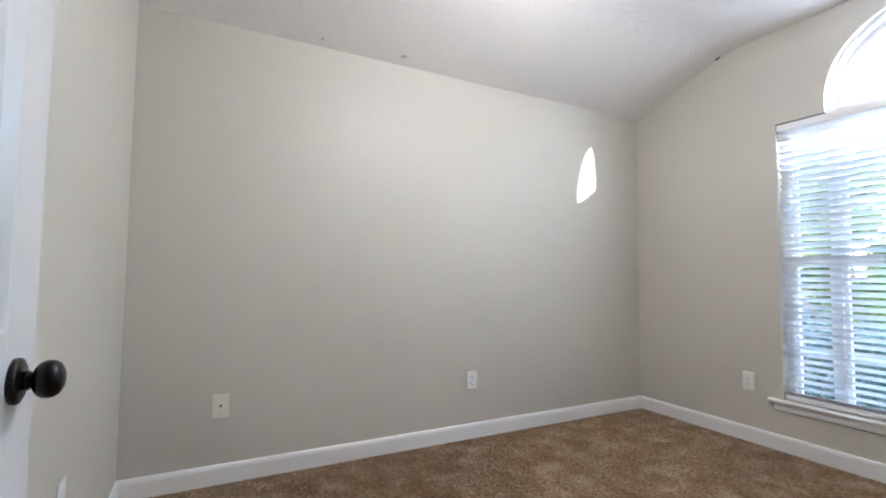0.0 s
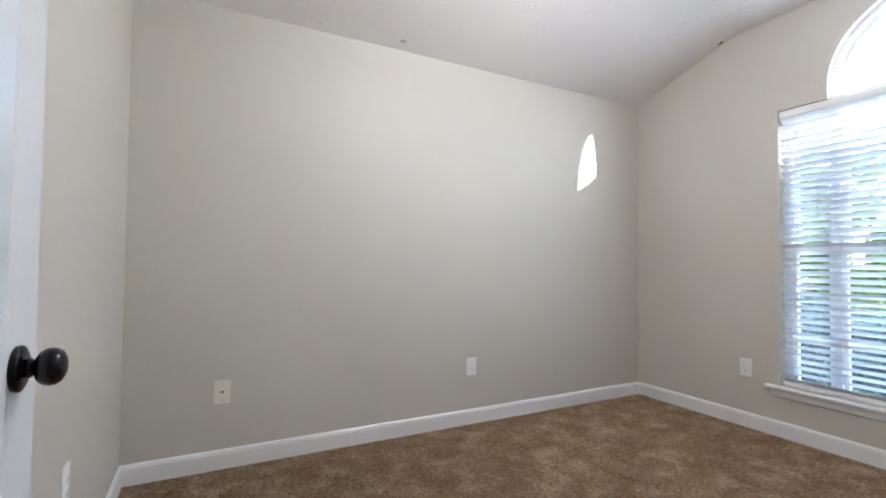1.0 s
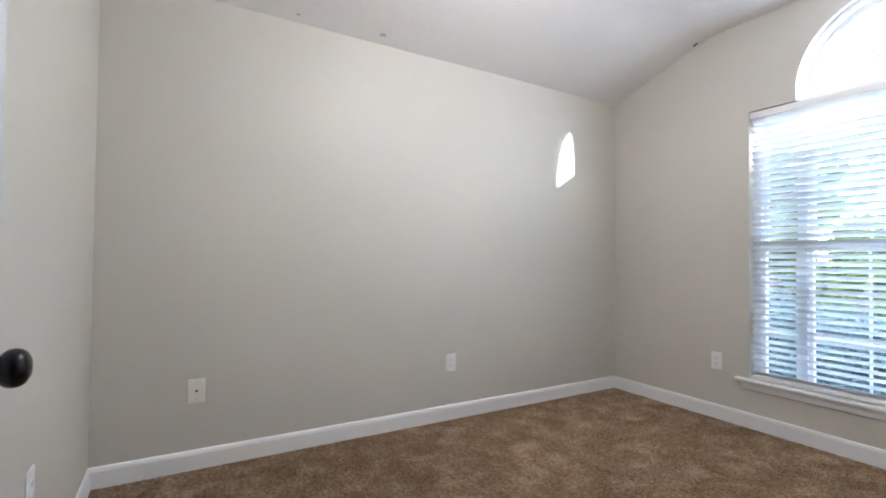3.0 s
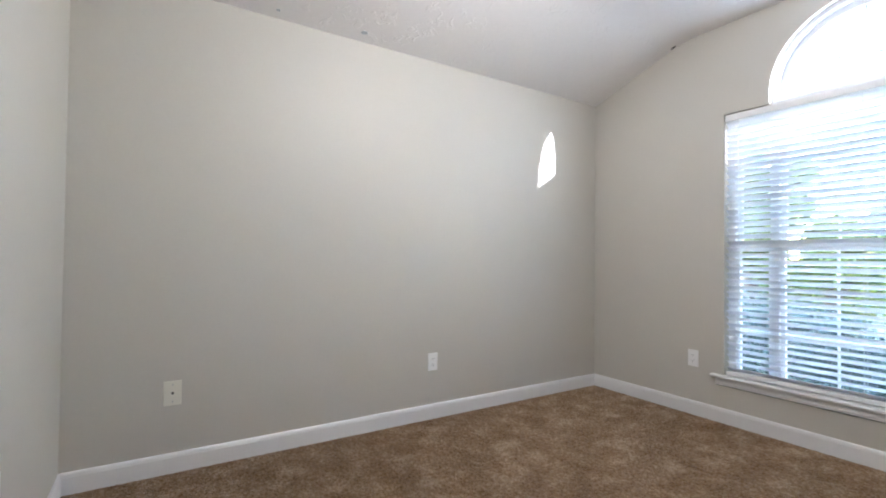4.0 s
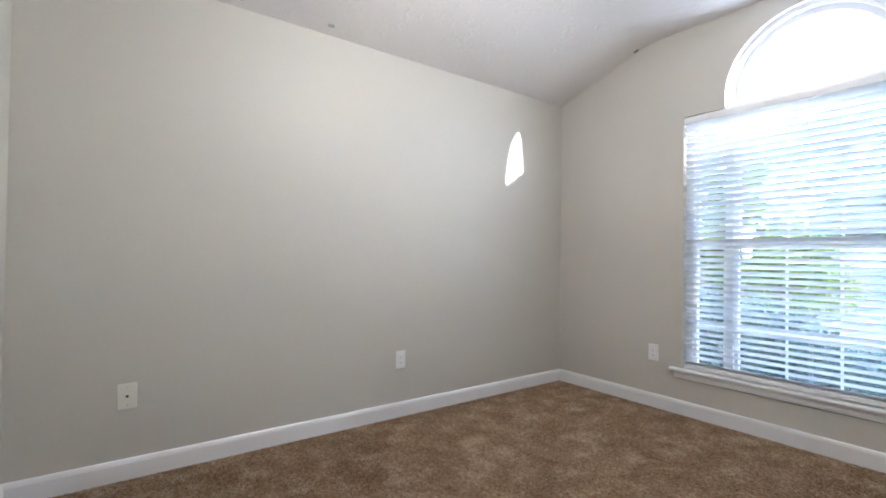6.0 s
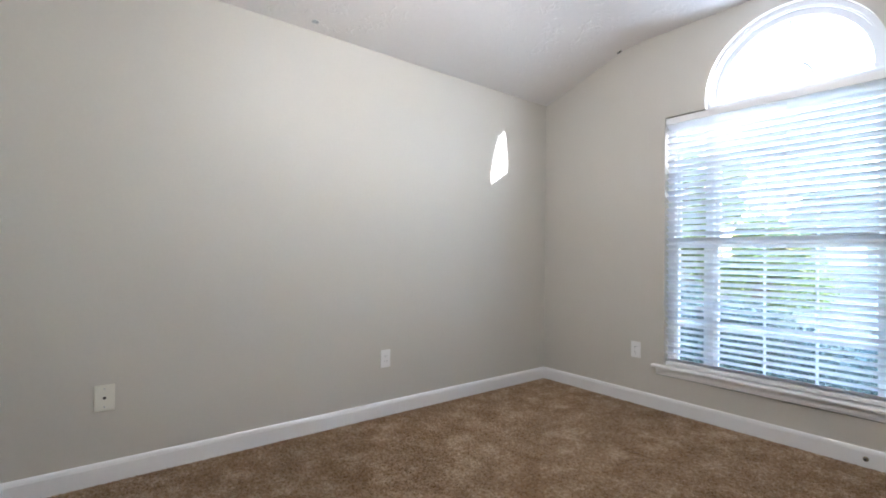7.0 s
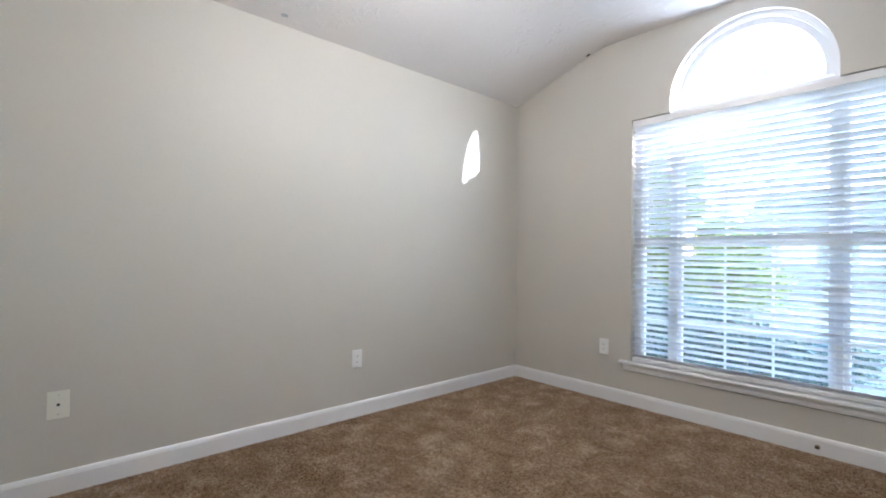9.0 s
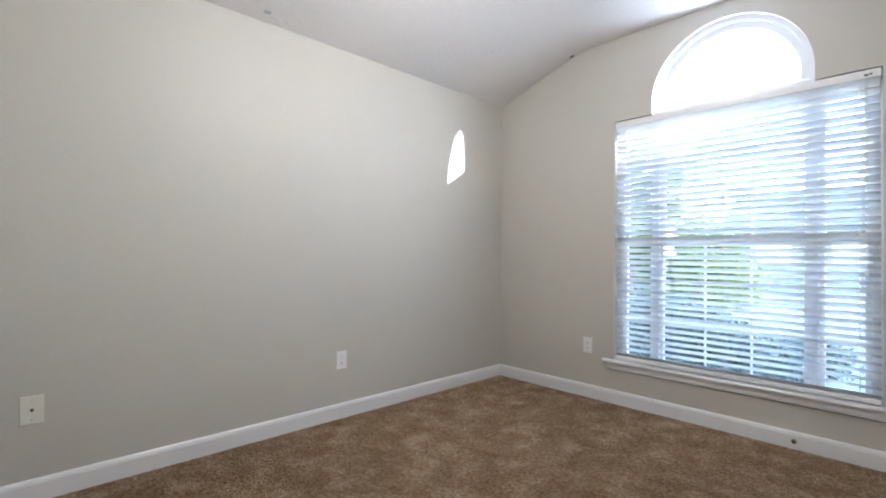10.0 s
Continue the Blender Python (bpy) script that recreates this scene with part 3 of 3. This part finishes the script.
def limb(bm, a, b, r0, r1, seg=8):
    a, b = Vector(a), Vector(b)
    m = Matrix.Translation(a) @ (b - a).to_track_quat("Z", "Y").to_matrix().to_4x4()
    lathe(bm, [(r0, 0), (r0 * 0.6 + r1 * 0.4, (b - a).length * 0.5), (r1, (b - a).length)], seg, m)


def tree(x, y, height, spread, seed, count=9000):
    r = random.Random(seed)
    t = thing("tree", (x, y, -0.35), "leafy green tree in the yard", "tree", "yard trees")
    bm = bmesh.new()
    top = Vector((x + r.uniform(-0.2, 0.2), y, height * 0.55))
    limb(bm, (x, y, -0.4), top, 0.13, 0.07, 10)
    blobs = []
    for i in range(18):
        a = r.uniform(0, 6.28)
        q = Vector((x + math.cos(a) * spread * r.uniform(0.2, 1), y + math.sin(a) * spread * r.uniform(0.2, 1), height * r.uniform(0.3, 0.97)))
        limb(bm, Vector((x, y, height * r.uniform(0.25, 0.5))), q, 0.045, 0.012, 6)
        blobs.append((*q, *(spread * r.uniform(0.34, 0.55) for _ in range(3))))
    part("trunk", bm, M_BARK, t)
    leaves("crown", blobs, count, 0.075, M_LEAF, seed, t)
    return t


def shrub(x, y, w, h, seed, count=5000):
    r = random.Random(seed)
    t = thing("shrub", (x, y, -0.35), "dense dark green shrub outside the window", "shrub", "shrubs under the window")
    bm = bmesh.new()
    blobs = []
    for i in range(6):
        q = (x + r.uniform(-0.5, 0.5) * w, y + r.uniform(-0.3, 0.3) * w, -0.35 + h * r.uniform(0.35, 0.78))
        limb(bm, (x + r.uniform(-0.08, 0.08), y, -0.4), q, 0.02, 0.008, 6)
        blobs.append((*q, w * 0.34, w * 0.3, h * 0.26))
    part("stems", bm, M_BARK, t)
    leaves("foliage", blobs, count, 0.04, M_SHRUB, seed, t)
    return t


shrub(-1.6, 1.9, 1.6, 1.55, 1, 9000)
shrub(-0.5, 1.8, 1.5, 1.35, 2, 9000)
shrub(0.55, 1.9, 1.4, 1.15, 3, 8000)
shrub(1.45, 2.2, 1.2, 0.72, 4, 6000)
tree(-0.95, 5.0, 3.0, 0.62, 16, 9000)
tree(-0.05, 5.6, 1.75, 0.62, 13, 3800)

# loose hedge along the far side of the lawn
row = [(-9.0 + 0.55 * i, 11.6 + 0.2 * math.sin(i * 1.7), 0.35 + 0.25 * math.sin(i * 2.3), 0.55, 0.5, 0.95 + 0.3 * math.sin(i * 1.1)) for i in range(16)]
hedge = tagged(leaves("hedge", row, 19000, 0.07, M_LEAF, 31), "loose yellow-green hedge across the lawn", "hedge", kind="stuff")

tagged(part("driveway", boxes((0.2, 3.4, 7.4, 14.0, -0.40, -0.336)), M_PATH), "sunlit grey asphalt driveway beside the lawn", "driveway", kind="structure")


def gable_house(x0, x1, y0, y1, eave, ridge, along, label, openings):
    """A one-storey house: wall block, gabled roof with its overhang, framed windows; openings are (face, place, width, low, high)."""
    h = thing("house", ((x0 + x1) / 2, (y0 + y1) / 2, -0.35), label, "house", "houses round about")
    part("wall", boxes((x0, x1, y0, y1, -0.4, eave)), M_STUCCO, h)
    o = 0.6
    bm = bmesh.new()
    if along == "y":
        prism(bm, [(x0 - o, eave), (x0 - o, eave + 0.1), ((x0 + x1) / 2, ridge), (x1 + o, eave + 0.1), (x1 + o, eave)], "y", y0 - o, y1 + o)
    else:
        prism(bm, [(y0 - o, eave), (y0 - o, eave + 0.1), ((y0 + y1) / 2, ridge), (y1 + o, eave + 0.1), (y1 + o, eave)], "x", x0 - o, x1 + o)
    part("roof", bm, M_SHINGLE, h, "grey shingle roof")
    for face, at, w, lo, hi in openings:
        def slab(u0, u1, v0, v1, out, thick):
            if face == "west":
                return boxes((x0 - out - thick, x0 - out, u0, u1, v0, v1))
            return boxes((u0, u1, y0 - out - thick, y0 - out, v0, v1))
        f = part("window", slab(at - w / 2, at + w / 2, lo, hi, 0.002, 0.05), M_VINYL, h)
        part("pane", slab(at - w / 2 + 0.08, at + w / 2 - 0.08, lo + 0.08, hi - 0.08, 0.054, 0.01), M_GLASS, f)
    return h


# an assumed unseen house to shade the lower window; the house across the street
gable_house(14.6, 22.0, -5.0, 11.5, 2.6, 5.76, "y", "unseen assumed house with a shingle roof, set to shade the lower window", [("west", y, 1.1, 0.75, 1.95) for y in (-2.5, 1.5, 8.0)])
gable_house(-4.6, 9.5, 25.0, 33.0, 2.3, 4.7, "x", "pale single-storey house across the street", [("south", x, 1.4, 0.7, 1.95) for x in (-2.6, 0.4, 4.0)])

# ---- carpet pile ----
def pile():
    """Short twisted tufts standing all over the carpet that the room shows."""
    r = np.random.RandomState(7)
    x, y = np.meshgrid(np.arange(0.016, ROOM_X - 0.016, 0.0055), np.arange(SOUTH_Y + 0.016, -0.016, 0.0055))
    keep = (x < NOOK_X - 0.02) | (y > NOOK_Y + 0.016)
    x, y = x[keep], y[keep]
    n = x.size
    x = x.ravel() + r.uniform(-0.0033, 0.0033, n)
    y = y.ravel() + r.uniform(-0.0033, 0.0033, n)
    a = r.uniform(0, 2 * np.pi, n)
    w = r.uniform(0.0028, 0.0046, n)
    h = r.uniform(0.0025, 0.0045, n)
    lean = np.stack([0.0045 * np.sin(2.1 * x + 1.7 * np.sin(1.3 * y)), 0.0045 * np.cos(1.7 * y + 1.4 * np.sin(1.9 * x))], 1) + r.normal(0, 0.0065, (n, 2))
    P = np.zeros((n, 4, 3))
    for k, (s, top) in enumerate(((-1, 0), (1, 0), (0.75, 1), (-0.75, 1))):
        tw = a + top * 0.9
        P[:, k, 0] = x + s * w * np.cos(tw) + top * lean[:, 0]
        P[:, k, 1] = y + s * w * np.sin(tw) + top * lean[:, 1]
        P[:, k, 2] = top * h - (1 - top) * 0.001
    me = bpy.data.meshes.new("carpet_pile")
    me.vertices.add(4 * n)
    me.vertices.foreach_set("co", P.ravel())
    me.loops.add(4 * n)
    me.loops.foreach_set("vertex_index", np.arange(4 * n))
    me.polygons.add(n)
    me.polygons.foreach_set("loop_start", np.arange(0, 4 * n, 4))
    me.polygons.foreach_set("loop_total", np.full(n, 4))
    me.update(calc_edges=True)
    me.validate()
    me.materials.append(M_CARPET)
    return tagged(new("carpet_pile", me), "brown mottled cut carpet pile with worn paler patches", "carpet", kind="stuff")


pile()
